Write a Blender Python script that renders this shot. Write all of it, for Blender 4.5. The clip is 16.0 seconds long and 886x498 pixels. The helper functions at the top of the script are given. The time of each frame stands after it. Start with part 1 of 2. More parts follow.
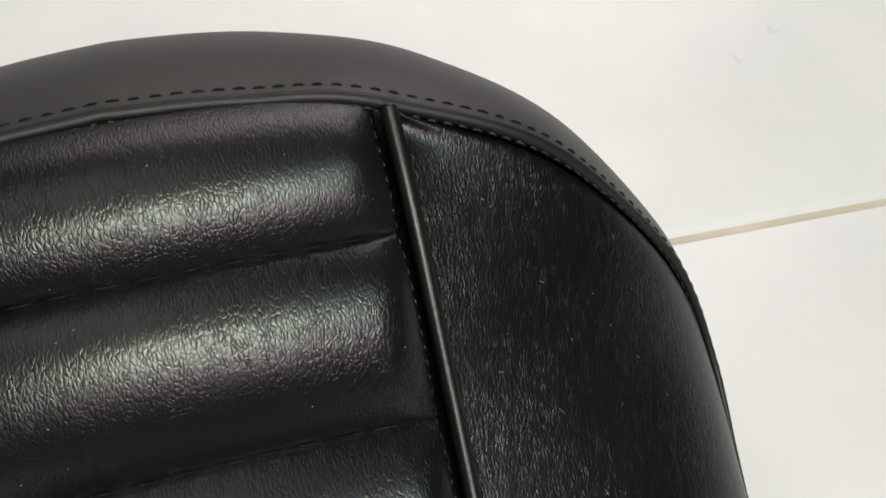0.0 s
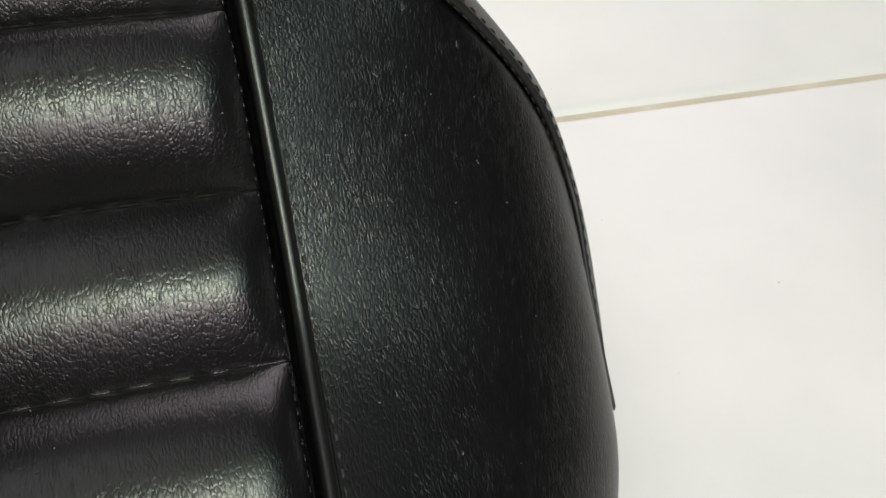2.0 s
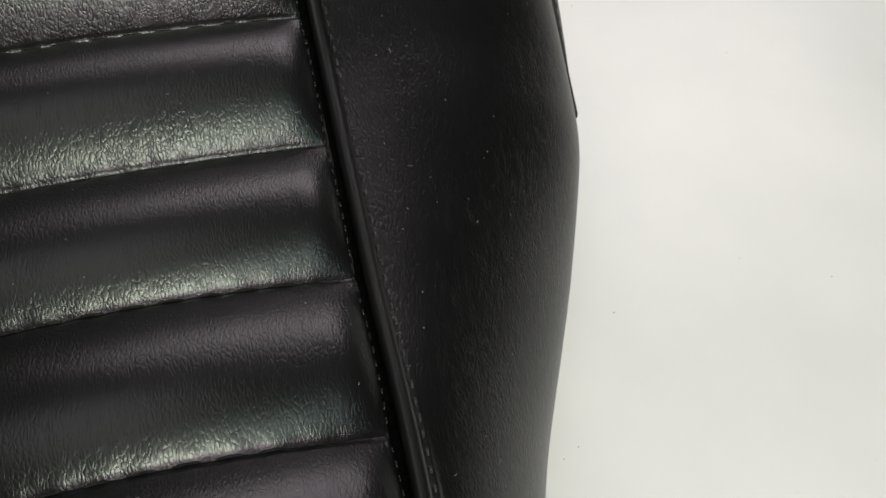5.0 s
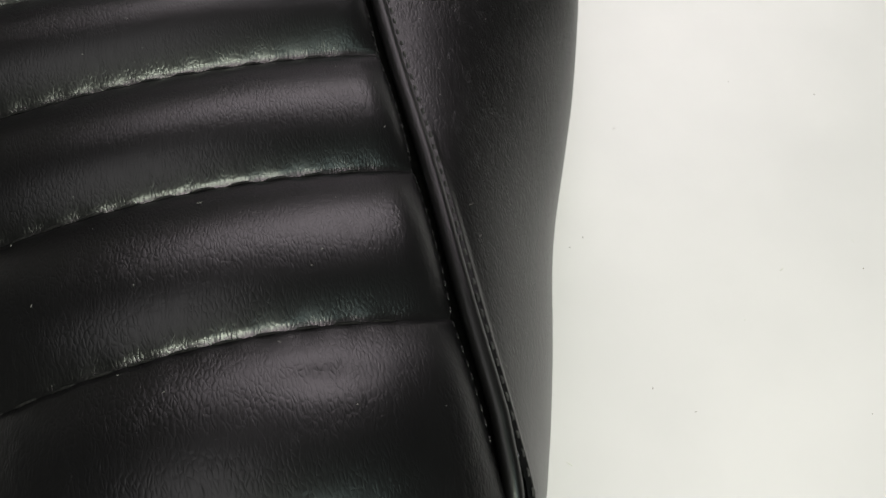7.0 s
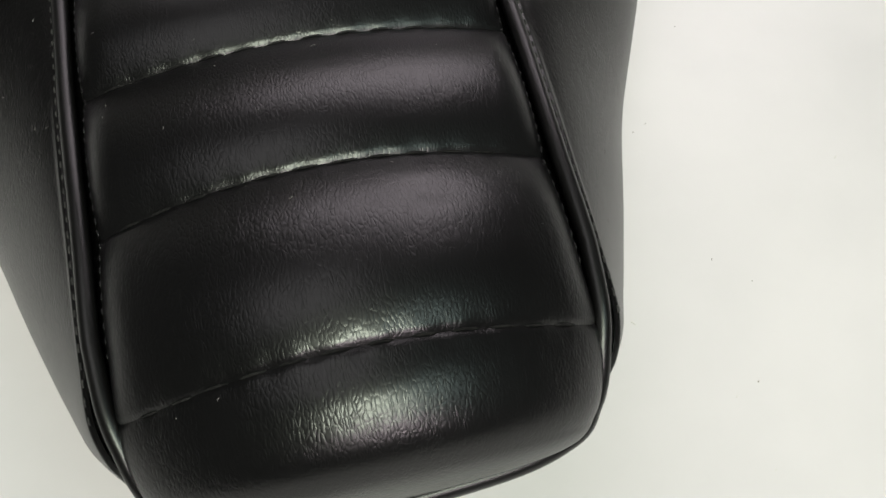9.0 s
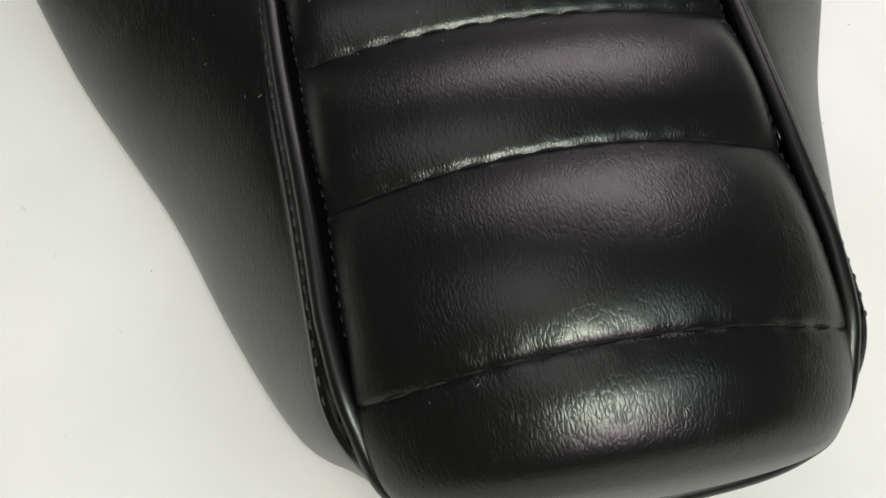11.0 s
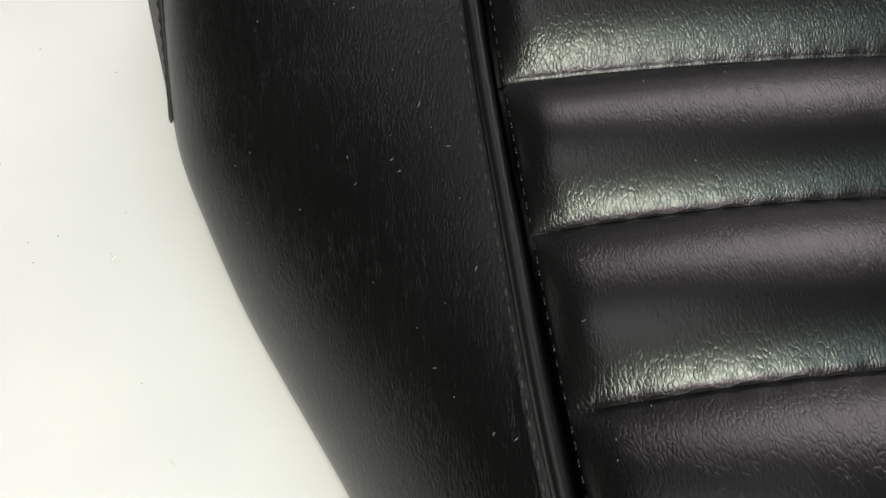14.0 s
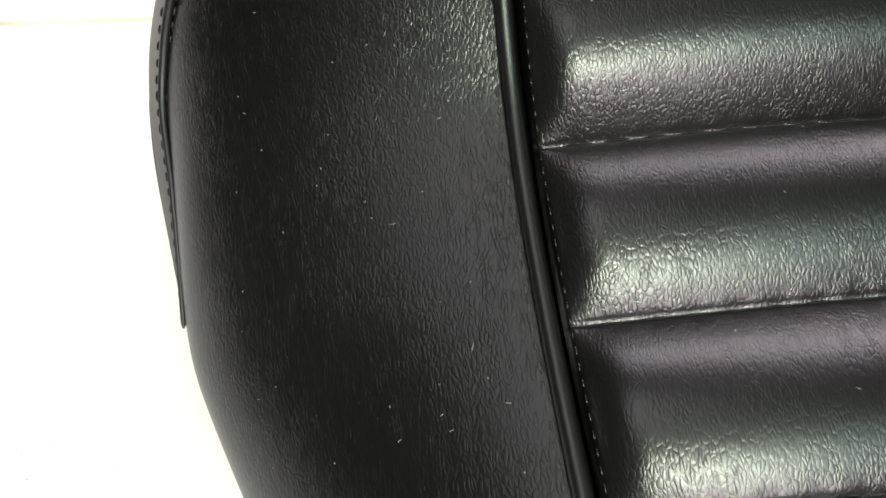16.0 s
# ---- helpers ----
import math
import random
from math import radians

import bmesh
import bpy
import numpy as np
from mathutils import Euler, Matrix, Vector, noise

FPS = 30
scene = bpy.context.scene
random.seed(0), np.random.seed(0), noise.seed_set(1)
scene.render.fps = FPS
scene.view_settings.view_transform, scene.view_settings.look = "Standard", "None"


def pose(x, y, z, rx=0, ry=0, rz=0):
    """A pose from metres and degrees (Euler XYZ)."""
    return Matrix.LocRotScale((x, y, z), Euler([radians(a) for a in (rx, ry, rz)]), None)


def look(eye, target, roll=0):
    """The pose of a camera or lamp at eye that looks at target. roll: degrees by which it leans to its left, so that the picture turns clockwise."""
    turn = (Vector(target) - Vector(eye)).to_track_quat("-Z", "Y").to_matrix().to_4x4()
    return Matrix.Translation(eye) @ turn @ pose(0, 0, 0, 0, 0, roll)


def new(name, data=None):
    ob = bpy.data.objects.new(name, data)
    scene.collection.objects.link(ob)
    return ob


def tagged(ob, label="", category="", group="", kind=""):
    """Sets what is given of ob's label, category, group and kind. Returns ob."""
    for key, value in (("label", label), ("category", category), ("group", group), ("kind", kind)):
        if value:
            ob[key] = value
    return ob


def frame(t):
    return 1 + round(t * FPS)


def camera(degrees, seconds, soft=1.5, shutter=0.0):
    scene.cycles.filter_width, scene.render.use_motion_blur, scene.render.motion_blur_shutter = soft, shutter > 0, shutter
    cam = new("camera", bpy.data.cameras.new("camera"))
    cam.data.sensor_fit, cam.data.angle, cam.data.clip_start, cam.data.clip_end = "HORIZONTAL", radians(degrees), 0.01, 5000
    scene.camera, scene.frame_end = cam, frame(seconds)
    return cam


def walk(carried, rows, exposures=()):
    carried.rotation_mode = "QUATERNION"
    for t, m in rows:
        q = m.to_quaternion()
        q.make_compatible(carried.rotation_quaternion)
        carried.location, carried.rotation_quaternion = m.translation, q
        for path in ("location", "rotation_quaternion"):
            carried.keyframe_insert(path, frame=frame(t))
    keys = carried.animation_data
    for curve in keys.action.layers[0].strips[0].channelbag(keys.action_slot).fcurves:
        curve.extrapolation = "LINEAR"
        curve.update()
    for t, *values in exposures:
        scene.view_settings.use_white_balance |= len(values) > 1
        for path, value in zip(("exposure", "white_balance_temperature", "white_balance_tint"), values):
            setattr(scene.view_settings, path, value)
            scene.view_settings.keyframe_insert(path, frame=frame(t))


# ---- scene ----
cam = camera(49.0, 16.0, soft=1.7)

PATH = [
    (0.0, pose(0.0261, 0.1130, 0.3109, 35.37, -2.03, -16.05)),
    (0.5, pose(0.0392, 0.1031, 0.3063, 34.40, -1.95, -15.27)),
    (1.0, pose(0.0510, 0.0904, 0.2964, 34.28, -1.85, -14.79)),
    (1.5, pose(0.0552, 0.0747, 0.2928, 35.15, -1.85, -14.65)),
    (2.0, pose(0.0600, 0.0562, 0.2895, 35.03, -2.03, -14.03)),
    (2.5, pose(0.0624, 0.0389, 0.2887, 35.16, -2.36, -13.62)),
    (3.0, pose(0.0591, 0.0250, 0.2849, 35.41, -2.59, -13.67)),
    (3.5, pose(0.0515, 0.0060, 0.2822, 35.68, -2.81, -14.09)),
    (4.0, pose(0.0460, -0.0127, 0.2795, 35.69, -2.76, -14.41)),
    (4.5, pose(0.0425, -0.0284, 0.2780, 35.38, -2.46, -14.34)),
    (7.0, pose(0.0219, -0.1075, 0.2708, 33.90, -0.33, -15.18)),
    (7.5, pose(0.0193, -0.1216, 0.2722, 33.62, -0.12, -14.82)),
    (8.0, pose(0.0125, -0.1333, 0.2746, 33.07, -0.29, -14.46)),
    (10.5, pose(-0.0401, -0.1405, 0.2585, 31.79, -0.52, -11.23)),
    (11.0, pose(-0.0526, -0.1261, 0.2602, 31.86, -0.76, -10.31)),
    (11.5, pose(-0.0617, -0.1096, 0.2621, 32.20, -0.93, -9.38)),
    (12.0, pose(-0.0666, -0.0931, 0.2649, 32.13, -1.11, -8.33)),
    (12.5, pose(-0.0742, -0.0735, 0.2665, 31.70, -1.07, -7.24)),
    (13.0, pose(-0.0825, -0.0587, 0.2604, 32.08, -1.28, -6.25)),
    (13.5, pose(-0.0886, -0.0441, 0.2575, 32.18, -1.27, -5.85)),
    (14.0, pose(-0.0925, -0.0279, 0.2555, 32.22, -1.33, -5.96)),
    (14.5, pose(-0.0960, -0.0122, 0.2552, 32.25, -1.42, -6.30)),
    (15.0, pose(-0.0979, 0.0018, 0.2532, 33.01, -1.47, -6.39)),
    (15.5, pose(-0.0991, 0.0181, 0.2530, 33.19, -1.33, -6.45)),
    (16.0, pose(-0.0987, 0.0316, 0.2557, 33.98, -1.26, -6.23)),
]
walk(cam, PATH, ((0.0, -0.08), (1.5, -0.06), (3.0, -0.22), (4.5, -0.22), (7.0, -0.20), (10.5, -0.10), (12.5, 0.22), (14.5, 0.22), (16.0, 0.88)))

# ---- world and light ----
world = bpy.data.worlds.new("room_air")
scene.world = world
world.use_nodes = True
world.node_tree.nodes["Background"].inputs["Color"].default_value = (0.9, 0.92, 0.9, 1)
world.node_tree.nodes["Background"].inputs["Strength"].default_value = 0.05


def area_lamp(name, eye, target, sx, sy, watts, colour):
    data = bpy.data.lights.new(name, "AREA")
    data.shape, data.size, data.size_y, data.energy, data.color = "RECTANGLE", sx, sy, watts, colour
    ob = new(name, data)
    ob.matrix_world = look(eye, target)
    return ob


area_lamp("ceiling_lamp", (0.0, -0.84, 1.88), (0, 0.12, 0), 0.50, 0.40, 31.5, (0.91, 1.0, 0.80))
area_lamp("ceiling_lamp_cool", (0.80, -0.60, 1.86), (0, 0.12, 0), 0.9, 0.6, 6.5, (0.75, 1.0, 0.94))
# two unseen area lights, added for the pinkish sheen on the ribs
area_lamp("rear_sheen_light", (0.42, 1.70, 1.15), (0, 0.1, 0.1), 1.9, 0.8, 20, (1.0, 0.89, 0.95))
area_lamp("front_sheen_light", (0.15, -1.40, 1.60), (0, 0.1, 0.1), 0.9, 0.5, 18, (1.0, 0.80, 0.90))
area_lamp("ceiling_panel_light", (-0.55, 0.50, 2.06), (-0.55, 0.501, 0), 1.3, 1.0, 5.6, (1.0, 0.96, 0.98))


# ---- materials ----
def nodes_of(name):
    m = bpy.data.materials.new(name)
    m.use_nodes = True
    nt = m.node_tree
    return m, nt, nt.nodes["Principled BSDF"]


def node(nt, kind, **values):
    n = nt.nodes.new(kind)
    for k, v in values.items():
        n.inputs[k].default_value = v
    return n


def mapped(nt, scale, turn=0.0):
    tc = nt.nodes.new("ShaderNodeTexCoord")
    mp = nt.nodes.new("ShaderNodeMapping")
    mp.inputs["Scale"].default_value = scale
    mp.inputs["Rotation"].default_value = (0, 0, turn)
    nt.links.new(tc.outputs["Object"], mp.inputs["Vector"])
    return mp.outputs["Vector"]


def ramp(nt, source, stops):
    r = nt.nodes.new("ShaderNodeValToRGB")
    while len(r.color_ramp.elements) < len(stops):
        r.color_ramp.elements.new(0.5)
    for e, (p, c) in zip(r.color_ramp.elements, stops):
        e.position, e.color = p, (*c, 1)
    nt.links.new(source, r.inputs["Fac"])
    return r.outputs["Color"]


def mixed(nt, kind, a, b):
    n = nt.nodes.new("ShaderNodeMath")
    n.operation = kind
    for s, v in zip(n.inputs, (a, b)):
        if hasattr(v, "links"):
            nt.links.new(v, s)
        else:
            s.default_value = v
    return n.outputs[0]


def leather(name, colour, rough, grain=1.0, stretch=(1.0, 1.0, 1.0), turn=0.0):
    """Embossed vinyl: rounded pebbles parted by creases, stronger in some places than in others."""
    m, nt, b = nodes_of(name)
    L = nt.links
    vec = mapped(nt, stretch, turn)
    warp = node(nt, "ShaderNodeTexNoise", Scale=330.0, Detail=2.0)
    L.new(vec, warp.inputs["Vector"])
    add = nt.nodes.new("ShaderNodeMixRGB")
    add.blend_type = "ADD"
    add.inputs["Fac"].default_value = 0.0016
    L.new(vec, add.inputs["Color1"])
    L.new(warp.outputs["Color"], add.inputs["Color2"])
    cells = node(nt, "ShaderNodeTexVoronoi", Scale=1120.0)
    cells.feature = "DISTANCE_TO_EDGE"
    L.new(add.outputs["Color"], cells.inputs["Vector"])
    fine = node(nt, "ShaderNodeTexNoise", Scale=1500.0, Detail=3.0)
    L.new(add.outputs["Color"], fine.inputs["Vector"])
    broken = node(nt, "ShaderNodeTexNoise", Scale=520.0, Detail=2.0)
    L.new(vec, broken.inputs["Vector"])
    c1 = ramp(nt, cells.outputs["Distance"], [(0.0, (0, 0, 0)), (0.10, (0.42,) * 3), (0.24, (0.82,) * 3), (0.5, (1,) * 3)])
    # creases are deep in some places and close up in others
    crease = mixed(nt, "SUBTRACT", 1.0, c1)
    crease = mixed(nt, "MULTIPLY", crease, ramp(nt, broken.outputs["Fac"], [(0.34, (0.5,) * 3), (0.60, (1,) * 3)]))
    c1 = mixed(nt, "SUBTRACT", 1.0, crease)
    slow = node(nt, "ShaderNodeTexNoise", Scale=38.0, Detail=3.0)
    L.new(mapped(nt, (1, 1, 1)), slow.inputs["Vector"])
    height = mixed(nt, "ADD", c1, mixed(nt, "MULTIPLY", fine.outputs["Fac"], 0.3))
    depth = ramp(nt, slow.outputs["Fac"], [(0.3, (0.55,) * 3), (0.68, (1,) * 3)])
    height = mixed(nt, "MULTIPLY", height, depth)
    # the vinyl is pulled tighter, and its grain flatter, towards the narrow nose
    axis = nt.nodes.new("ShaderNodeSeparateXYZ")
    L.new(mapped(nt, (1, 1, 1)), axis.inputs["Vector"])
    along = mixed(nt, "ADD", mixed(nt, "MULTIPLY", axis.outputs["Y"], 2.0), 0.2)
    height = mixed(nt, "MULTIPLY", height, ramp(nt, along, [(0.25, (0.70,) * 3), (0.66, (1,) * 3)]))
    bump = node(nt, "ShaderNodeBump", Strength=grain, Distance=0.00008)
    L.new(height, bump.inputs["Height"])
    L.new(bump.outputs["Normal"], b.inputs["Normal"])
    blot = node(nt, "ShaderNodeTexNoise", Scale=16.0, Detail=4.0)
    L.new(mapped(nt, (1, 1, 1)), blot.inputs["Vector"])
    L.new(ramp(nt, blot.outputs["Fac"], [(0.35, tuple(c * 0.8 for c in colour)), (0.7, tuple(c * 1.25 for c in colour))]), b.inputs["Base Color"])
    rr = mixed(nt, "ADD", mixed(nt, "MULTIPLY", blot.outputs["Fac"], 0.10), rough - 0.05)
    L.new(rr, b.inputs["Roughness"])
    b.inputs["Specular IOR Level"].default_value = 0.5
    return m


LEATHER = leather("black_grained_vinyl", (0.0026, 0.0026, 0.0028), 0.31, 0.9, (1.0, 0.38, 0.7))
# same vinyl on the sides, base darkened to carry their deeper shade
LEATHER_SHADED = leather("black_vinyl_shaded_side", (0.0008, 0.0008, 0.0009), 0.33, 1.1, (1.0, 0.36, 0.7), 0.12)
LEATHER_BAND = leather("dark_grey_vinyl", (0.030, 0.028, 0.026), 0.46, 0.35, (0.6, 1.0, 1.0))
PIPING = leather("black_smooth_vinyl", (0.003, 0.003, 0.003), 0.34, 0.3)

DULL_PIPING = leather("black_dull_vinyl", (0.0045, 0.0045, 0.0045), 0.50, 0.5)

THREAD, _nt, _b = nodes_of("black_waxed_thread")
_b.inputs["Roughness"].default_value = 0.8
_b.inputs["Specular IOR Level"].default_value = 0.3
_n = node(_nt, "ShaderNodeTexNoise", Scale=900.0)
_nt.links.new(mapped(_nt, (1, 1, 1)), _n.inputs["Vector"])
_nt.links.new(ramp(_nt, _n.outputs["Fac"], [(0.35, (0.020,) * 3), (0.7, (0.055, 0.055, 0.052))]), _b.inputs["Base Color"])

DARK_THREAD, _nt, _b = nodes_of("black_thread")
_b.inputs["Roughness"].default_value = 0.85
_b.inputs["Specular IOR Level"].default_value = 0.2
_n = node(_nt, "ShaderNodeTexNoise", Scale=700.0)
_nt.links.new(mapped(_nt, (1, 1, 1)), _n.inputs["Vector"])
_nt.links.new(ramp(_nt, _n.outputs["Fac"], [(0.4, (0.004,) * 3), (0.75, (0.02, 0.02, 0.019))]), _b.inputs["Base Color"])

# near-black, sheenless: the deep shade of the seam grooves, put into colour
GROOVE_SHADE, _nt, _b = nodes_of("matt_black_groove_shade")
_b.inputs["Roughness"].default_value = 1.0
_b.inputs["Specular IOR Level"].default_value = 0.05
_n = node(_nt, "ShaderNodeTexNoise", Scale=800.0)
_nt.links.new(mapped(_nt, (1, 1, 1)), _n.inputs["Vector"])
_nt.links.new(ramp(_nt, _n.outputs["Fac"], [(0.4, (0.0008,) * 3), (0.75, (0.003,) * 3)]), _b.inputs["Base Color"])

DUST, _nt, _b = nodes_of("pale_dust")
_b.inputs["Base Color"].default_value = (0.26, 0.255, 0.24, 1)
_b.inputs["Roughness"].default_value = 0.9

TABLE, _nt, _b = nodes_of("white_laminate")
_n = node(_nt, "ShaderNodeTexNoise", Scale=9.0, Detail=5.0)
_nt.links.new(mapped(_nt, (1, 1, 1)), _n.inputs["Vector"])
_nt.links.new(ramp(_nt, _n.outputs["Fac"], [(0.3, (0.69, 0.675, 0.68)), (0.7, (0.79, 0.768, 0.772))]), _b.inputs["Base Color"])
_nt.links.new(mixed(_nt, "ADD", mixed(_nt, "MULTIPLY", _n.outputs["Fac"], 0.2), 0.22), _b.inputs["Roughness"])
_n2 = node(_nt, "ShaderNodeTexNoise", Scale=120.0, Detail=4.0)
_nt.links.new(mapped(_nt, (1, 1, 1)), _n2.inputs["Vector"])
_bp = node(_nt, "ShaderNodeBump", Strength=0.15, Distance=0.0003)
_nt.links.new(_n2.outputs["Fac"], _bp.inputs["Height"])
_nt.links.new(_bp.outputs["Normal"], _b.inputs["Normal"])

GROUT, _nt, _b = nodes_of("brown_dirt")
_n = node(_nt, "ShaderNodeTexNoise", Scale=30.0, Detail=3.0)
_nt.links.new(mapped(_nt, (1, 1, 1)), _n.inputs["Vector"])
_nt.links.new(ramp(_nt, _n.outputs["Fac"], [(0.35, (0.45, 0.38, 0.29)), (0.7, (0.66, 0.60, 0.50))]), _b.inputs["Base Color"])
_b.inputs["Roughness"].default_value = 0.8

# lighter grey for the unseen north wall, to give the vinyl a grazing reflection
MID_PAINT, _nt, _b = nodes_of("matt_mid_grey_paint")
_n = node(_nt, "ShaderNodeTexNoise", Scale=3.0, Detail=4.0)
_nt.links.new(mapped(_nt, (1, 1, 1)), _n.inputs["Vector"])
_nt.links.new(ramp(_nt, _n.outputs["Fac"], [(0.3, (0.20, 0.19, 0.19)), (0.7, (0.24, 0.23, 0.225))]), _b.inputs["Base Color"])
_b.inputs["Roughness"].default_value = 0.9

# dark grey for the other unseen surfaces, to keep their reflections low
PAINT, _nt, _b = nodes_of("matt_grey_paint")
_n = node(_nt, "ShaderNodeTexNoise", Scale=3.0, Detail=4.0)
_nt.links.new(mapped(_nt, (1, 1, 1)), _n.inputs["Vector"])
_nt.links.new(ramp(_nt, _n.outputs["Fac"], [(0.3, (0.045, 0.045, 0.045)), (0.7, (0.06, 0.06, 0.058))]), _b.inputs["Base Color"])
_b.inputs["Roughness"].default_value = 0.9


# ---- mesh helpers ----
def spline(keys, n):
    """Smooth curve through keys [(v, (x, y, z, ...)), ...], sampled at n even steps of v, as rows; also at given values."""
    vs = np.array([k[0] for k in keys], float)
    ps = np.array([k[1] for k in keys], float)
    q = np.linspace(vs[0], vs[-1], n) if np.isscalar(n) else np.asarray(n, float)
    d = np.zeros_like(ps)
    h = np.diff(vs)[:, None]
    s = np.diff(ps, axis=0) / h
    d[1:-1] = (s[:-1] * h[1:] + s[1:] * h[:-1]) / (h[1:] + h[:-1])
    d[0], d[-1] = s[0], s[-1]
    i = np.clip(np.searchsorted(vs, q, side="right") - 1, 0, len(vs) - 2)
    hh = h[i]
    t = ((q - vs[i]) / hh[:, 0])[:, None]
    return ((2 * t**3 - 3 * t**2 + 1) * ps[i] + (t**3 - 2 * t**2 + t) * hh * d[i]
            + (-2 * t**3 + 3 * t**2) * ps[i + 1] + (t**3 - t**2) * hh * d[i + 1])


def grid_mesh(name, pts, material, closed=False, flip=False):
    """A smooth sheet through a grid of points (rows, columns, 3)."""
    r, c = pts.shape[:2]
    idx = np.arange(r * c).reshape(r, c)
    if closed:
        idx = np.concatenate([idx, idx[:, :1]], 1)
    f = np.stack([idx[:-1, :-1], idx[:-1, 1:], idx[1:, 1:], idx[1:, :-1]], -1).reshape(-1, 4)
    if flip:
        f = f[:, ::-1]
    me = bpy.data.meshes.new(name)
    me.from_pydata(pts.reshape(-1, 3).tolist(), [], f.tolist())
    me.polygons.foreach_set("use_smooth", np.ones(len(f), bool))
    me.materials.append(material)
    return me


def under(name, me, parent, label=""):
    ob = new(name, me)
    ob.parent = parent
    return tagged(ob, label)


def tube(name, curve, radius, material, sides=12, squash=1.0):
    """A round cord along a curve (n, 3), rounded shut at both ends."""
    n = len(curve)
    tan = np.gradient(curve, axis=0)
    tan /= np.linalg.norm(tan, axis=1)[:, None]
    side = np.cross(tan, np.array([0, 0, 1.0]))
    side /= np.linalg.norm(side, axis=1)[:, None] + 1e-9
    up = np.cross(side, tan)
    rad = np.zeros(n) + radius
    rad[0], rad[-1] = rad[0] * 0.3, rad[-1] * 0.3
    a = np.linspace(0, 2 * np.pi, sides, endpoint=False)
    pts = curve[:, None] + rad[:, None, None] * (np.cos(a)[None, :, None] * side[:, None] + squash * np.sin(a)[None, :, None] * up[:, None])
    me = grid_mesh(name, pts, material, closed=True)
    return me


def stitches(name, curve, normal, pitch, length, radius, material, seed=1):
    """Many short thread stitches laid along a curve: six-sided, thick in the middle, joined in one mesh."""
    rng = random.Random(seed)
    seg = np.linalg.norm(np.diff(curve, axis=0), axis=1)
    s = np.concatenate([[0], np.cumsum(seg)])
    verts, faces = [], []
    at = pitch * 0.5
    while at < s[-1] - pitch * 0.5:
        l = length * rng.uniform(0.85, 1.1)
        q = np.array([at - l / 2, at - l / 4, at, at + l / 4, at + l / 2])
        c = np.stack([np.interp(q, s, curve[:, k]) for k in range(3)], 1)
        nn = np.array([np.interp(at, s, normal[:, k]) for k in range(3)])
        nn /= np.linalg.norm(nn)
        tan = c[-1] - c[0]
        tan /= np.linalg.norm(tan)
        sd = np.cross(tan, nn)
        c = c + nn * (np.array([-0.9, 0.15, 0.45, 0.15, -0.9])[:, None] * radius) + sd * rng.uniform(-0.25, 0.25) * radius
        base = len(verts)
        for p, w in zip(c, (0.45, 0.95, 1.0, 0.95, 0.45)):
            for k in range(6):
                a = k * np.pi / 3
                verts.append((p + radius * w * (np.cos(a) * sd + np.sin(a) * nn)).tolist())
        for i in range(4):
            for k in range(6):
                k2 = (k + 1) % 6
                faces.append((base + i * 6 + k, base + i * 6 + k2, base + i * 6 + 6 + k2, base + i * 6 + 6 + k))
        faces.append(tuple(base + k for k in range(5, -1, -1)))
        faces.append(tuple(base + 24 + k for k in range(6)))
        at += pitch * rng.uniform(0.96, 1.04)
    me = bpy.data.meshes.new(name)
    me.from_pydata(verts, [], faces)
    me.polygons.foreach_set("use_smooth", np.ones(len(faces), bool))
    me.materials.append(material)
    return me


def grid_normals(pts):
    n = np.cross(np.gradient(pts, axis=1), np.gradient(pts, axis=0))
    n /= np.linalg.norm(n, axis=2)[:, :, None] + 1e-12
    n[n[:, :, 2] < -0.2] *= -1
    return n


# ---- white worktop, two boards that meet behind the seat ----
JOINT = 0.3012
SKEW = pose(0.22, JOINT, 0, rz=-2.2) @ pose(-0.22, -JOINT, 0)   # the joint runs slightly askew to the seat


def board(name, y0, y1, label, edge):
    bm = bmesh.new()
    bmesh.ops.create_cube(bm, size=1)
    bmesh.ops.scale(bm, vec=(3.1, y1 - y0, 0.03), verts=bm.verts)
    bmesh.ops.translate(bm, vec=(0, (y0 + y1) / 2, -0.015), verts=bm.verts)
    bmesh.ops.bevel(bm, geom=list(bm.edges), offset=edge, segments=4, affect="EDGES", profile=0.5)
    me = bpy.data.meshes.new(name)
    bm.to_mesh(me)
    bm.free()
    me.polygons.foreach_set("use_smooth", np.ones(len(me.polygons), bool))
    me.materials.append(TABLE)
    ob = tagged(new(name, me), label, "worktop", kind="structure")
    ob.matrix_world = SKEW
    return ob


board("worktop_front", -1.55, JOINT - 0.0009, "white laminate worktop board with faint scuffs and specks", .0014)
board("worktop_rear", JOINT + 0.0009, 1.85, "white laminate worktop board with a rounded front edge", .0075)


def box_mesh(name, lo, hi, material):
    bm = bmesh.new()
    bmesh.ops.create_cube(bm, size=1)
    bmesh.ops.scale(bm, vec=[h - l for l, h in zip(lo, hi)], verts=bm.verts)
    bmesh.ops.translate(bm, vec=[(h + l) / 2 for l, h in zip(lo, hi)], verts=bm.verts)
    me = bpy.data.meshes.new(name)
    bm.to_mesh(me)
    bm.free()
    me.materials.append(material)
    return me


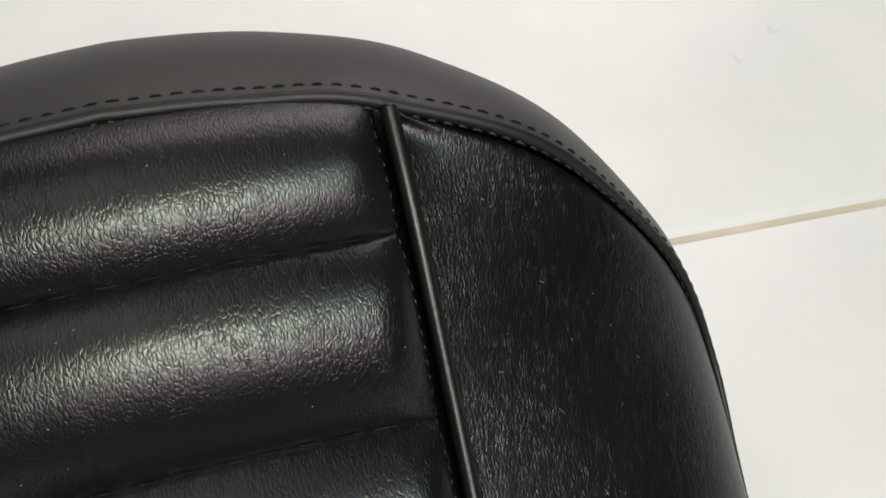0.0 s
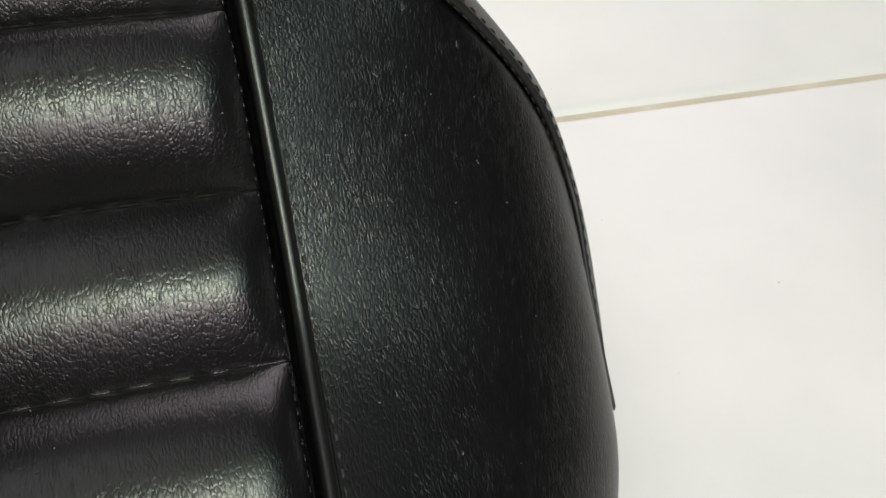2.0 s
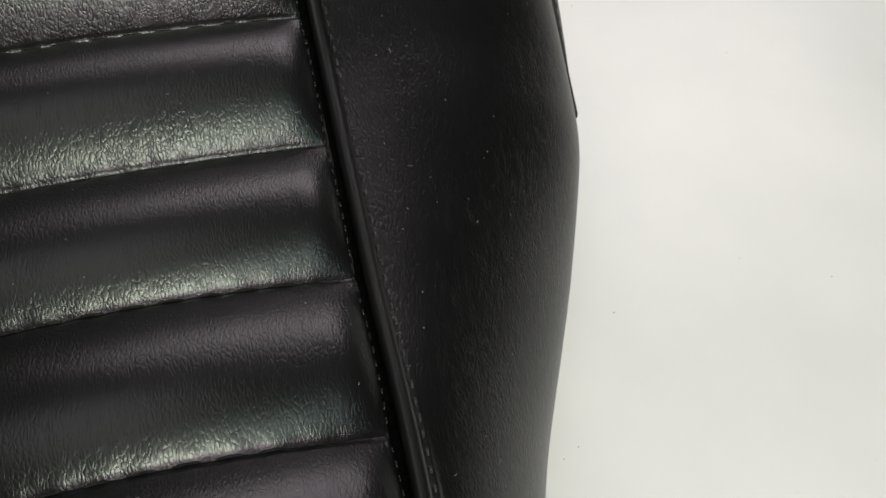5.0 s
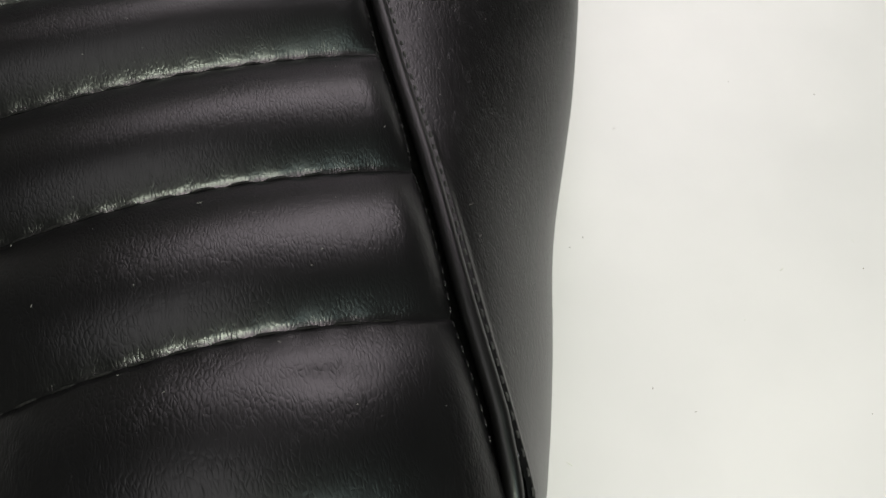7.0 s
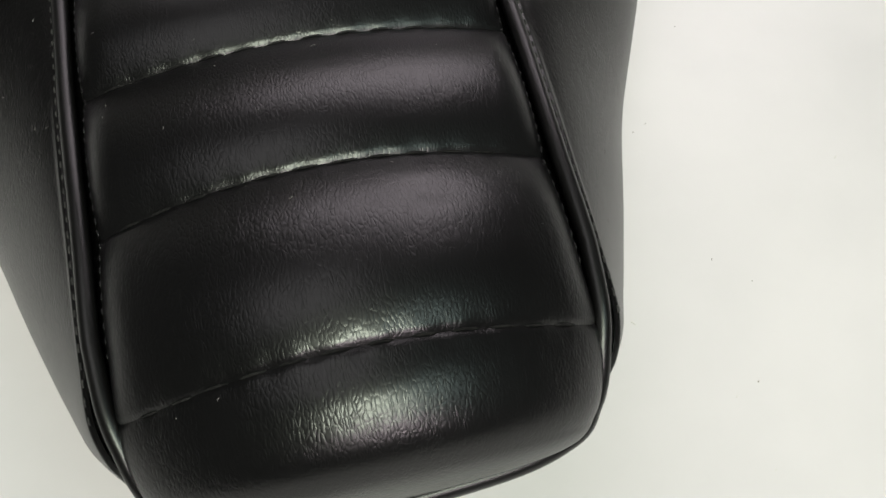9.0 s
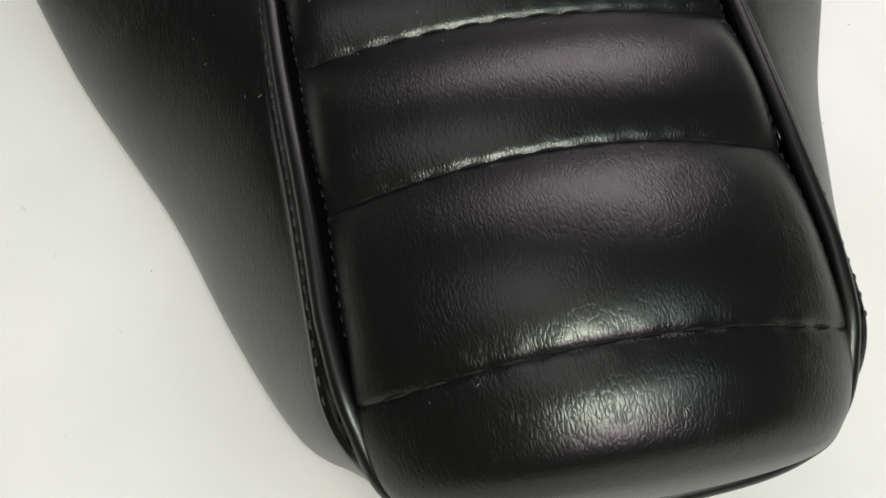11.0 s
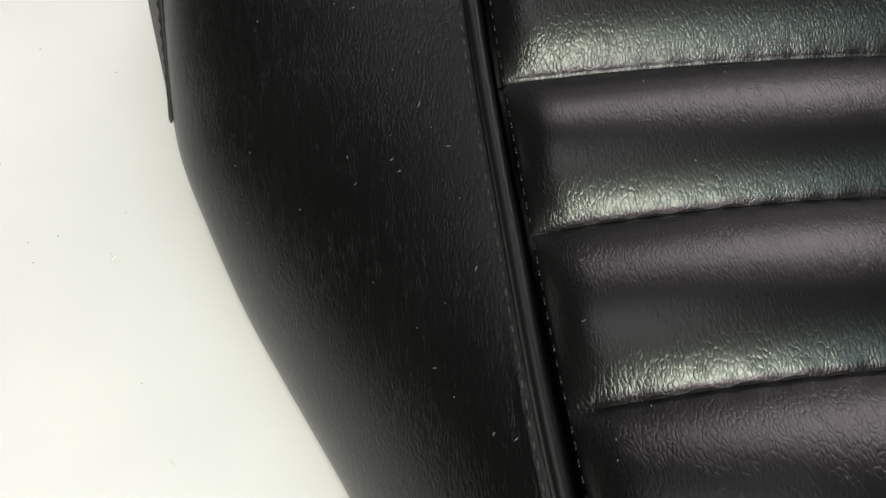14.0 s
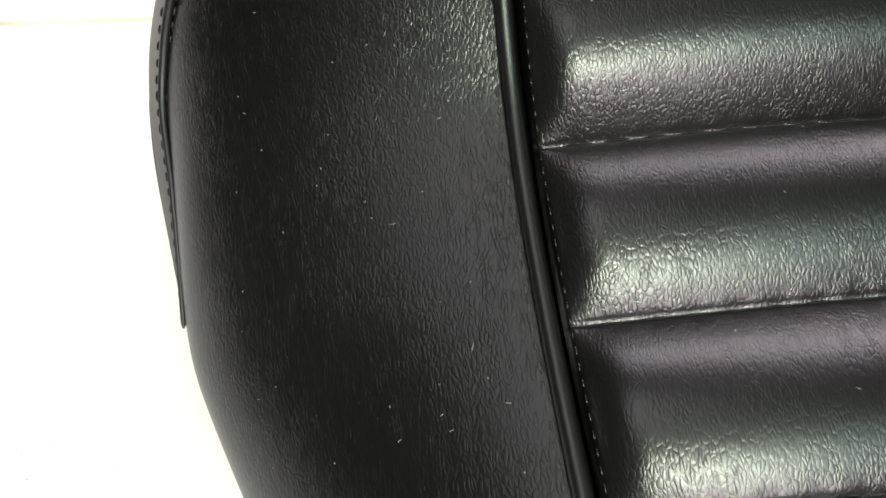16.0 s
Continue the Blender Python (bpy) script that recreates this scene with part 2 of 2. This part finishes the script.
filler = tagged(new("joint_filler", box_mesh("joint_filler", (-1.5, JOINT - 0.004, -0.028), (1.5, JOINT + 0.004, -0.0022), GROUT)),
       "dirty brown joint line between the two white boards", "joint", kind="structure")
filler.matrix_world = SKEW
# unseen room shell, added to close the scene and shape the vinyl's reflections
for nm, lo, hi in (("wall_north", (-1.6, 1.8, -0.03), (1.6, 1.9, 2.1)), ("wall_south", (-1.6, -1.6, -0.03), (1.6, -1.5, 2.1)),
                   ("wall_west", (-1.6, -1.5, -0.03), (-1.5, 1.8, 2.1)), ("wall_east", (1.5, -1.5, -0.03), (1.6, 1.8, 2.1)),
                   ("ceiling", (-1.6, -1.6, 2.1), (1.6, 1.9, 2.2))):
    pale = nm == "wall_north"
    tagged(new(nm, box_mesh(nm, lo, hi, MID_PAINT if pale else PAINT)), "plain matt %s painted " % ("mid grey" if pale else "dark grey") + nm.split("_")[0], nm.split("_")[0], kind="structure")

# ---- the seat: key curves, right half ----
# edge of the ribbed centre panel, from the rear seam to the middle of the lower nose edge
EDGE = [(0.0, (.0588, .2655, .1473)), (.11, (.0591, .2411, .1325)), (.22, (.0593, .2056, .1066)),
        (.36, (.0589, .1699, .0870)), (.48, (.0583, .1285, .0790)), (.58, (.0573, .0868, .0757)), (.68, (.0566, .0440, .0755)),
        (.78, (.0546, -.0005, .0760)), (.84, (.0541, -.0265, .0742)), (.88, (.0535, -.0440, .0712)), (.91, (.0518, -.0530, .0668)), (.94, (.0484, -.0600, .0610)),
        (.965, (.0425, -.0648, .0564)), (.985, (.0262, -.0686, .0564)), (1.0, (.0, -.0704, .0566))]
# outer edge of the side panel: rear seam, then the foot of the seat
OUTER = [(0, (0.0639, 0.2646, 0.1452)), (0.08, (0.1054, 0.2540, 0.1264)), (0.14, (0.1367, 0.2433, 0.0900)),
        (0.22, (0.1491, 0.2227, 0.0600)), (0.3, (0.1484, 0.1969, 0.0472)), (0.36, (0.1474, 0.1627, 0.0313)),
        (0.42, (0.1428, 0.1434, 0.0240)), (0.48, (0.1302, 0.1170, 0.0060)), (0.58, (0.1129, 0.0813, 0.0015)),
        (0.68, (0.0950, 0.0441, 0.0015)), (0.78, (0.0786, 0.0012, 0.0015)), (0.88, (0.0604, -0.0302, 0.0015)),
        (0.94, (0.0513, -0.0380, 0.0015)), (0.965, (0.0350, -0.0420, 0.0015)), (1, (0.0000, -0.0450, 0.0015))]
# how the side swells: outward x and y; reach and rise over the outer edge; reach and fall beside the piping
SWELL = [(0, (0.9500, 0.3000, -0.0040, 0.0040, 0.3600, 0.2000)), (0.08, (0.9500, 0.3000, -0.0100, 0.0040, 0.3600, 0.2000)), (0.14, (0.9700, 0.2200, -0.0106, 0.0187, 0.3502, 0.1639)),
         (0.22, (0.9800, 0.1500, -0.0075, 0.0237, 0.3614, 0.1466)), (0.3, (1.0000, 0.0500, -0.0035, 0.0275, 0.3719, 0.1408)), (0.36, (1.0000, 0.0000, -0.0039, 0.0279, 0.3792, 0.1373)),
         (0.42, (1.0000, -0.0300, 0.0039, 0.0312, 0.3831, 0.1346)), (0.48, (1.0000, -0.0500, 0.0156, 0.0372, 0.3822, 0.1432)), (0.58, (1.0000, -0.0800, 0.0177, 0.0383, 0.3527, 0.1662)),
         (0.68, (1.0000, -0.1000, 0.0167, 0.0353, 0.2939, 0.2028)), (0.78, (1.0000, -0.1000, 0.0178, 0.0331, 0.2030, 0.2518)), (0.88, (0.9700, -0.2000, 0.0176, 0.0235, 0.0859, 0.2915)),
         (0.94, (0.7500, -0.6500, 0.0010, 0.0134, 0.0300, 0.3012)), (0.965, (0.4000, -0.9000, 0.0010, 0.0140, 0.0300, 0.3000)), (1, (0.0000, -1.0000, 0.0010, 0.0140, 0.0300, 0.3000))]


def outward(curve):
    """Level unit vectors that point away from the seat's middle, square to a curve of its right half."""
    t = np.gradient(curve, axis=0)
    if abs(curve[-1, 0]) < 1e-6:
        t[-1] = (-1, 0, 0)
    if abs(curve[0, 0]) < 1e-6:
        t[0] = (1, 0, 0)
    n = np.stack([-t[:, 1], t[:, 0], 0 * t[:, 0]], 1)
    n /= np.linalg.norm(n, axis=1)[:, None] + 1e-9
    return n


def evened(rows, span):
    """A curve smoothed over a span of samples, with both ends kept."""
    pad = np.concatenate([2 * rows[0] - rows[span:0:-1], rows, 2 * rows[-1] - rows[-2:-span - 2:-1]])
    bell = np.hanning(2 * span + 1)
    return np.stack([np.convolve(pad[:, k], bell / bell.sum(), "valid") for k in range(rows.shape[1])], 1)


def side_surface(nv, nu):
    v = np.linspace(0, 1, nv)
    P, O, W = spline(EDGE, v), evened(spline(OUTER, v), nv // 16), evened(spline(SWELL, v), nv // 16)
    grow = np.clip(v / .05, 0, 1)[:, None]
    under_nose = np.clip((v - .87) / .08, 0, 1)[:, None]
    under_nose = under_nose**2 * (3 - 2 * under_nose)
    P = P + outward(P) * .0058 * grow * (1 - .7 * under_nose) - np.array([0, 0, .0012]) * (1 - under_nose)
    out = np.stack([W[:, 0], W[:, 1], 0 * v], 1)
    out /= np.linalg.norm(out, axis=1)[:, None]
    d = np.linalg.norm((O - P)[:, :2], axis=1)[:, None]
    c1 = P + out * (W[:, 4:5] * d + 0.002) + np.array([0, 0, -1.0]) * (W[:, 5:6] * W[:, 4:5] * d + 0.001)
    c2 = O + out * W[:, 2:3] + np.array([0, 0, 1.0]) * W[:, 3:4]
    t = np.linspace(0, 1, nu)[None, :, None]
    # columns crowd towards the piping, where the folded edge makes a low ridge under the stitches near the front
    t = t**1.6
    sheet = (1 - t)**3 * P[:, None] + 3 * (1 - t)**2 * t * c1[:, None] + 3 * (1 - t) * t * t * c2[:, None] + t**3 * O[:, None]
    seg = np.linalg.norm(np.diff(sheet, axis=1), axis=2)
    s = np.concatenate([np.zeros((nv, 1)), np.cumsum(seg, 1)], 1)
    ridge = .0006 * np.exp(-((s - .0018) / .0010)**2)
    fade = np.clip((v - .62) / .12, 0, 1)[:, None] * np.clip((.95 - v) / .04, 0, 1)[:, None]
    return sheet + grid_normals(sheet) * (ridge * fade)[:, :, None]


# rear band: seam, widest line, foot
SEAM = [(0, (0.0000, 0.2716, 0.1511)), (0.2, (0.0300, 0.2701, 0.1494)), (0.4, (0.0639, 0.2646, 0.1452)),
        (0.55, (0.1054, 0.2540, 0.1264)), (0.66, (0.1367, 0.2433, 0.0900)), (0.78, (0.1491, 0.2227, 0.0600)),
        (0.88, (0.1484, 0.1969, 0.0472)), (1, (0.1474, 0.1627, 0.0313))]
WIDE = [(0, (0.0000, 0.3568, 0.0600)), (0.2, (0.0508, 0.3492, 0.0600)), (0.3, (0.0722, 0.3392, 0.0600)),
        (0.4, (0.0928, 0.3277, 0.0600)), (0.55, (0.1233, 0.2995, 0.0580)), (0.66, (0.1478, 0.2749, 0.0540)),
        (0.78, (0.1579, 0.2522, 0.0500)), (0.88, (0.1570, 0.2207, 0.0440)), (1, (0.1501, 0.1783, 0.0340))]


def band_surface(nv, nu):
    v = np.linspace(0, 1, nv)
    S, W = spline(SEAM, v), spline(WIDE, v)
    # even out the widest line, carried over the middle and held at its ends
    span = nv // 7
    long = np.concatenate([(W * np.array([-1, 1, 1]))[span:0:-1], W, 2 * W[-1] - W[-2:-span - 2:-1]])
    bell = np.hanning(2 * span + 1)
    W = np.stack([np.convolve(long[:, k], bell / bell.sum(), "valid") for k in range(3)], 1)
    S = S + outward(S) * (.0046 - .0042 * np.clip((v - .55) / .4, 0, 1))[:, None]
    inner = W * np.array([.955, 1, 0]) - np.array([0, .006, 0]) * np.clip(1 - v / .7, 0, 1)[:, None]
    F = inner + np.array([0, 0, 1.0]) * (.002 + .036 * np.clip((v - .70) / .3, 0, 1)**1.5)[:, None]
    c1 = S + (W - S) * np.array([.55, .55, .12])
    c2 = W + np.array([0, 0, 1.0]) * ((S - W)[:, 2:3] * .55)
    t = np.linspace(0, 1, nu)[None, :, None]
    top = (1 - t)**3 * S[:, None] + 3 * (1 - t)**2 * t * c1[:, None] + 3 * (1 - t) * t * t * c2[:, None] + t**3 * W[:, None]
    t = np.linspace(0, 1, 14)[None, 1:, None]
    mid = W * np.array([1, 1, 0]) + F * np.array([0, 0, 1]) + np.array([0, 0, .25]) * (W - F)[:, 2:3]
    low = (1 - t)**2 * W[:, None] + 2 * (1 - t) * t * mid[:, None] + t * t * F[:, None]
    return np.concatenate([top, low], 1)


# centre panel: the line along its crown, and the rib stitch lines by place along the seat
CROWN = [(0.0, (.2712, .1515)), (.11, (.2380, .1375)), (.22, (.2050, .1102)), (.36, (.1685, .0905)), (.48, (.1265, .0828)), (.58, (.0850, .0832)),
         (.68, (.0425, .0868)), (.78, (-.0030, .0928)), (.88, (-.0510, .0950)), (.905, (-.0622, .0930)), (.925, (-.0702, .0885)),
         (.945, (-.0742, .0815)), (.965, (-.0750, .0730)), (.985, (-.0736, .0645)), (1.0, (-.0704, .0566))]
LINES = [0.0, .11, .22, .36, .48, .58, .68, .78, .88]
RIB = [.0060, .0074, .0078, .0075, .0068, .0060, .0050, .0034]
ROUND = [2.0, 2.0, 2.0, 2.0, 2.0, 2.05, 2.1, 2.2]


def panel_surface(nv, nu):
    v = np.linspace(0, 1, nv)
    u = np.linspace(-1, 1, nu)
    ve = np.where(v < .94, v, .94 + (v - .94) * .42)       # the last rows end along the lower nose edge
    E = spline(EDGE, ve)
    E = E + outward(E) * (.0010 + .0008 * np.clip((ve - .85) / .04, 0, 1))[:, None]
    Cr = spline(CROWN, v)
    tip = np.clip((v - .90) / .10, 0, 1)[:, None]
    archz = (1 - u * u)[None, :]**(.9 - .3 * tip)
    archy = (1 - u * u)[None, :]**(.35 + .15 * tip)
    pts = np.zeros((nv, nu, 3))
    pts[:, :, 0] = E[:, :1] * u
    pts[:, :, 1] = E[:, 1:2] + (Cr[:, :1] - E[:, 1:2]) * archy
    pts[:, :, 2] = E[:, 2:3] + (Cr[:, 1:2] - E[:, 2:3]) * archz
    n = grid_normals(pts)
    # pillows between the stitch lines, flattening towards the piping
    puff = np.zeros(nv)
    for a, b, h, e in zip(LINES[:-1], LINES[1:], RIB, ROUND):
        s = (v - a) / (b - a)
        inside = (s >= 0) & (s <= 1)
        puff += np.where(inside, h * (1 - np.abs(2 * np.clip(s, 0, 1) - 1)**e)**.92, 0)
    ends = 1 - (1 - np.clip((1 - np.abs(u)) / .22, 0, 1))**2.5
    groove = -.0022 * np.exp(-((1 - np.abs(u)) / .016)**2)[None, :] * np.clip((.90 - v) / .04, 0, 1)[:, None]
    pts += n * (puff[:, None, None] * ends[None, :, None] + groove[:, :, None])
    # puckers where the rib thread bites, and one shallow dent near the nose
    for a in LINES[1:]:
        bite = np.exp(-((v - a) / .006)**2)[:, None] * np.cos(pts[:, :, 0] * 2 * np.pi / .0088 + a * 40)
        pts -= n * (.0004 * np.exp(-((v - a) / .0016)**2))[:, None, None]
        pts += n * (.00012 * bite * (1 - np.abs(u)**4)[None, :])[:, :, None]
    far = (pts[:, :, 0] - .0225)**2 / .008**2 + (pts[:, :, 1] + .0170)**2 / .004**2
    pts -= n * (.0004 * np.exp(-far))[:, :, None]
    return pts, n


SIDE = side_surface(320, 96)
BAND = band_surface(220, 50)
PANEL, PANEL_N = panel_surface(700, 200)

seat = tagged(new("motorcycle_seat"), "black ribbed vinyl motorcycle seat with piped seams on white worktop", "seat")
STOPS = [int(round(a * (len(PANEL) - 1))) for a in LINES] + [len(PANEL) - 1]
ribs = [under("rib", grid_mesh("rib", PANEL[a:b + 1], LEATHER, flip=True), seat, "padded cross rib of black grained vinyl") for a, b in zip(STOPS[:-2], STOPS[1:-1])]
ribs.append(under("nose_cap", grid_mesh("nose_cap", PANEL[STOPS[-2]:], LEATHER, flip=True), seat, "rounded front end of black grained vinyl"))
MIRROR = np.array([-1.0, 1, 1])
under("side_panel", grid_mesh("side_panel", SIDE, LEATHER_SHADED), seat, "smooth swelling black vinyl side")
under("side_panel", grid_mesh("side_panel", SIDE * MIRROR, LEATHER_SHADED, flip=True), seat, "smooth swelling black vinyl side")
whole = np.concatenate([(BAND * MIRROR)[:0:-1], BAND], 0)
under("rear_band", grid_mesh("rear_band", whole, LEATHER_BAND), seat, "dark grey vinyl band round the back")

# black sheets added under the seams: they close the gaps and stand in for the grooves' shade
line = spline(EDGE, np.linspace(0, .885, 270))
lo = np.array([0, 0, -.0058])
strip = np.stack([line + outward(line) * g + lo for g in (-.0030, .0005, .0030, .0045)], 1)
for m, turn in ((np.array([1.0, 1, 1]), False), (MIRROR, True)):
    under("seam_shade", grid_mesh("seam_shade", strip * m, GROOVE_SHADE, flip=turn), seat, "added black sheet for the shade in the seam groove")
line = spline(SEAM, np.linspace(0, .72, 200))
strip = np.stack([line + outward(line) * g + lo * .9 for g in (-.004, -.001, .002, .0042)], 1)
under("rear_seam_shade", grid_mesh("rear_seam_shade", np.concatenate([(strip * MIRROR)[:0:-1], strip]), GROOVE_SHADE), seat, "added black sheet for the shade in the seam groove")

# piping round the centre panel and along the rear seam
lift = np.array([0, 0, .0003])
half = spline(EDGE, 360)
snug = np.clip((np.linspace(0, 1, len(half)) - .84) / .06, 0, 1)[:, None]
half = half + outward(half) * (.0039 - .0022 * snug) + lift
under("piping", tube("piping", np.concatenate([half, (half * MIRROR)[-2::-1]]), .0022, PIPING, 16), seat, "black vinyl piping cord")
hs = spline(SEAM, 240)
taper = 1 - .85 * np.clip((np.linspace(0, 1, len(hs)) - .55) / .4, 0, 1)
hs = hs + outward(hs) * (.0022 * taper)[:, None] + lift * .5
under("rear_piping", tube("rear_piping", np.concatenate([(hs * MIRROR)[:0:-1], hs]), np.concatenate([taper[:0:-1], taper]) * .0013 + .0005, DULL_PIPING), seat, "black vinyl piping cord")


# ---- thread ----
def along(surface, gap, start=0):
    """The curve on a sheet (rows, columns, 3) that lies a gap in metres in from its first column, with its normals."""
    n = grid_normals(surface)
    seg = np.linalg.norm(np.diff(surface, axis=1), axis=2)
    s = np.concatenate([np.zeros((len(surface), 1)), np.cumsum(seg, 1)], 1)
    pts = np.array([[np.interp(gap, s[i], surface[i, :, k]) for k in range(3)] for i in range(start, len(surface))])
    nrm = np.array([[np.interp(gap, s[i], n[i, :, k]) for k in range(3)] for i in range(start, len(surface))])
    return pts, nrm


inner = PANEL[:600, 3]
inner_n = PANEL_N[:600, 3]
for m, gap, thick in ((np.array([1.0, 1, 1]), .0013, .00038), (MIRROR, .0012, .00032)):
    edge_line, edge_n = along(SIDE, gap, 14)
    edge_line = edge_line + edge_n * .0001
    cut = slice(0, 268)
    tagged(under("edge_stitching", stitches("edge_stitching", edge_line[cut] * m, edge_n[cut] * m, .0043, .0024, thick, THREAD, 3), seat, "row of short black stitches"), kind="stuff")
    tagged(under("groove_stitching", stitches("groove_stitching", inner * m, inner_n * m, .0036, .0022, .00022, PIPING, 4), seat, "row of tiny black stitches"), kind="stuff")
bl, bn = along(BAND, .0026)
bl, bn = np.concatenate([(bl * MIRROR)[:0:-1], bl]), np.concatenate([(bn * MIRROR)[:0:-1], bn])
tagged(under("band_stitching", stitches("band_stitching", bl, bn, .0046, .0037, .00038, DARK_THREAD, 5), seat, "row of short black stitches"), kind="stuff")
sl = spline(SEAM, 200)
sl = sl + outward(sl) * (-.0004) + np.array([0, 0, .0004])
sn = np.tile(np.array([0, 0, 1.0]), (len(sl), 1))
sl = np.concatenate([(sl * MIRROR)[:0:-1], sl])
tagged(under("seam_stitching", stitches("seam_stitching", sl, np.concatenate([sn[1:], sn]), .0038, .0024, .00030, THREAD, 6), seat, "row of tiny black stitches"), kind="stuff")
for k, row in enumerate(STOPS[1:-1]):
    ridge = PANEL[row, 10:-10] + PANEL_N[row, 10:-10] * .0001
    tagged(under("rib_stitching", stitches("rib_stitching", ridge, PANEL_N[row, 10:-10], .0088, .0070, .00034, DARK_THREAD, 10 + k), ribs[k], "row of long black stitches"), kind="stuff")

# dark hem where the rear band runs out towards the front
hem = spline(WIDE, np.linspace(.84, 1.0, 60)) + np.array([-.0008, 0, -.0035])
for m in (np.array([1.0, 1, 1]), MIRROR):
    under("hem", tube("hem", hem * m, .0011, PIPING, 8), seat, "thin black hem")


# ---- dust and specks ----
def specks(name, places, normals, sizes, material, seed, label):
    """Loose crumbs and short fibres lying on a surface, joined in one mesh."""
    rng = random.Random(seed)
    verts, faces = [], []
    for p, n, (l, w) in zip(places, normals, sizes):
        n = Vector(n).normalized()
        t = n.orthogonal().normalized()
        t.rotate(Matrix.Rotation(rng.uniform(0, 6.28), 3, n))
        b = n.cross(t)
        base = len(verts)
        bend = rng.uniform(-.3, .3) * l
        for i, (q, k) in enumerate(((-.5, .35), (-.15, .9), (.2, 1.0), (.5, .3))):
            c = Vector(p) + t * (q * l) + b * (bend * (q * q)) + n * (w * .25)
            for aa in range(4):
                ang = aa * math.pi / 2
                verts.append(tuple(c + (b * math.cos(ang) + n * math.sin(ang) * .6) * (w * .5 * k)))
        for i in range(3):
            for aa in range(4):
                a2 = (aa + 1) % 4
                faces.append((base + i * 4 + aa, base + i * 4 + a2, base + i * 4 + 4 + a2, base + i * 4 + 4 + aa))
        faces.append((base + 3, base + 2, base + 1, base))
        faces.append((base + 12, base + 13, base + 14, base + 15))
    me = bpy.data.meshes.new(name)
    me.from_pydata(verts, [], faces)
    me.materials.append(material)
    return tagged(new(name, me), label, "dust", kind="stuff")


rng = random.Random(7)
SIDE_N, places, normals, sizes = grid_normals(SIDE), [], [], []
for _ in range(140):
    i, j = rng.randint(32, 280), rng.randint(22, 76)
    m = Vector((rng.choice((-1, 1)), 1, 1))
    places.append(Vector(SIDE[i, j]) * m)
    normals.append(Vector(SIDE_N[i, j]) * m)
    sizes.append((rng.uniform(.0003, .0006), .00022) if rng.random() < .7 else (rng.uniform(.0008, .0020), .00014))
for _ in range(70):
    i, j = rng.randint(10, 620), rng.randint(8, 190)
    places.append(Vector(PANEL[i, j]))
    normals.append(Vector(PANEL_N[i, j]))
    sizes.append((rng.uniform(.0003, .0006), .0002) if rng.random() < .75 else (rng.uniform(.0008, .0016), .00013))
specks("lint", places, normals, sizes, DUST, 21, "pale dust specks and short fibres on the black vinyl")

# specks, chips and scuffs on the white boards
SCUFF, _nt, _b = nodes_of("chipped_white_paint")
_b.inputs["Base Color"].default_value = (0.74, 0.73, 0.70, 1)
_b.inputs["Roughness"].default_value = 0.6
GRIT, _nt, _b = nodes_of("dark_grit")
_b.inputs["Base Color"].default_value = (0.16, 0.13, 0.10, 1)
_b.inputs["Roughness"].default_value = 0.9
chips = [(-.1705, .1375, .006), (-.155, .134, .003), (-.182, .21, .003), (.087, -.015, .004), (.206, .035, .002), (-.12, .02, .004), (-.135, -.01, .005),
         (-.04, -.085, .006), (.02, -.09, .007), (.03, -.10, .005), (-.06, -.09, .004), (.075, -.075, .003), (-.15, .07, .005), (-.14, .05, .004)]
for _ in range(26):
    chips.append((rng.choice((-1, 1)) * rng.uniform(.10, .24), rng.uniform(-.08, .26), rng.uniform(.001, .003)))
specks("paint_chips", [(x, y, .0001) for x, y, _ in chips], [(0, 0, 1)] * len(chips), [(l * .6, l * .16) for _, _, l in chips], SCUFF, 31, "off-white chips and scuffs on the worktop")
grit = [(-.1597, .0944), (-.1753, .2138), (.1124, .0573), (.1180, .0600)]
for _ in range(40):
    grit.append((rng.choice((-1, 1)) * rng.uniform(.10, .26), rng.uniform(-.09, .28)))
specks("grit", [(x, y, .0001) for x, y in grit], [(0, 0, 1)] * len(grit), [(rng.uniform(.0003, .0009), .0003) for _ in grit], GRIT, 32, "tiny dark specks of grit on the worktop")
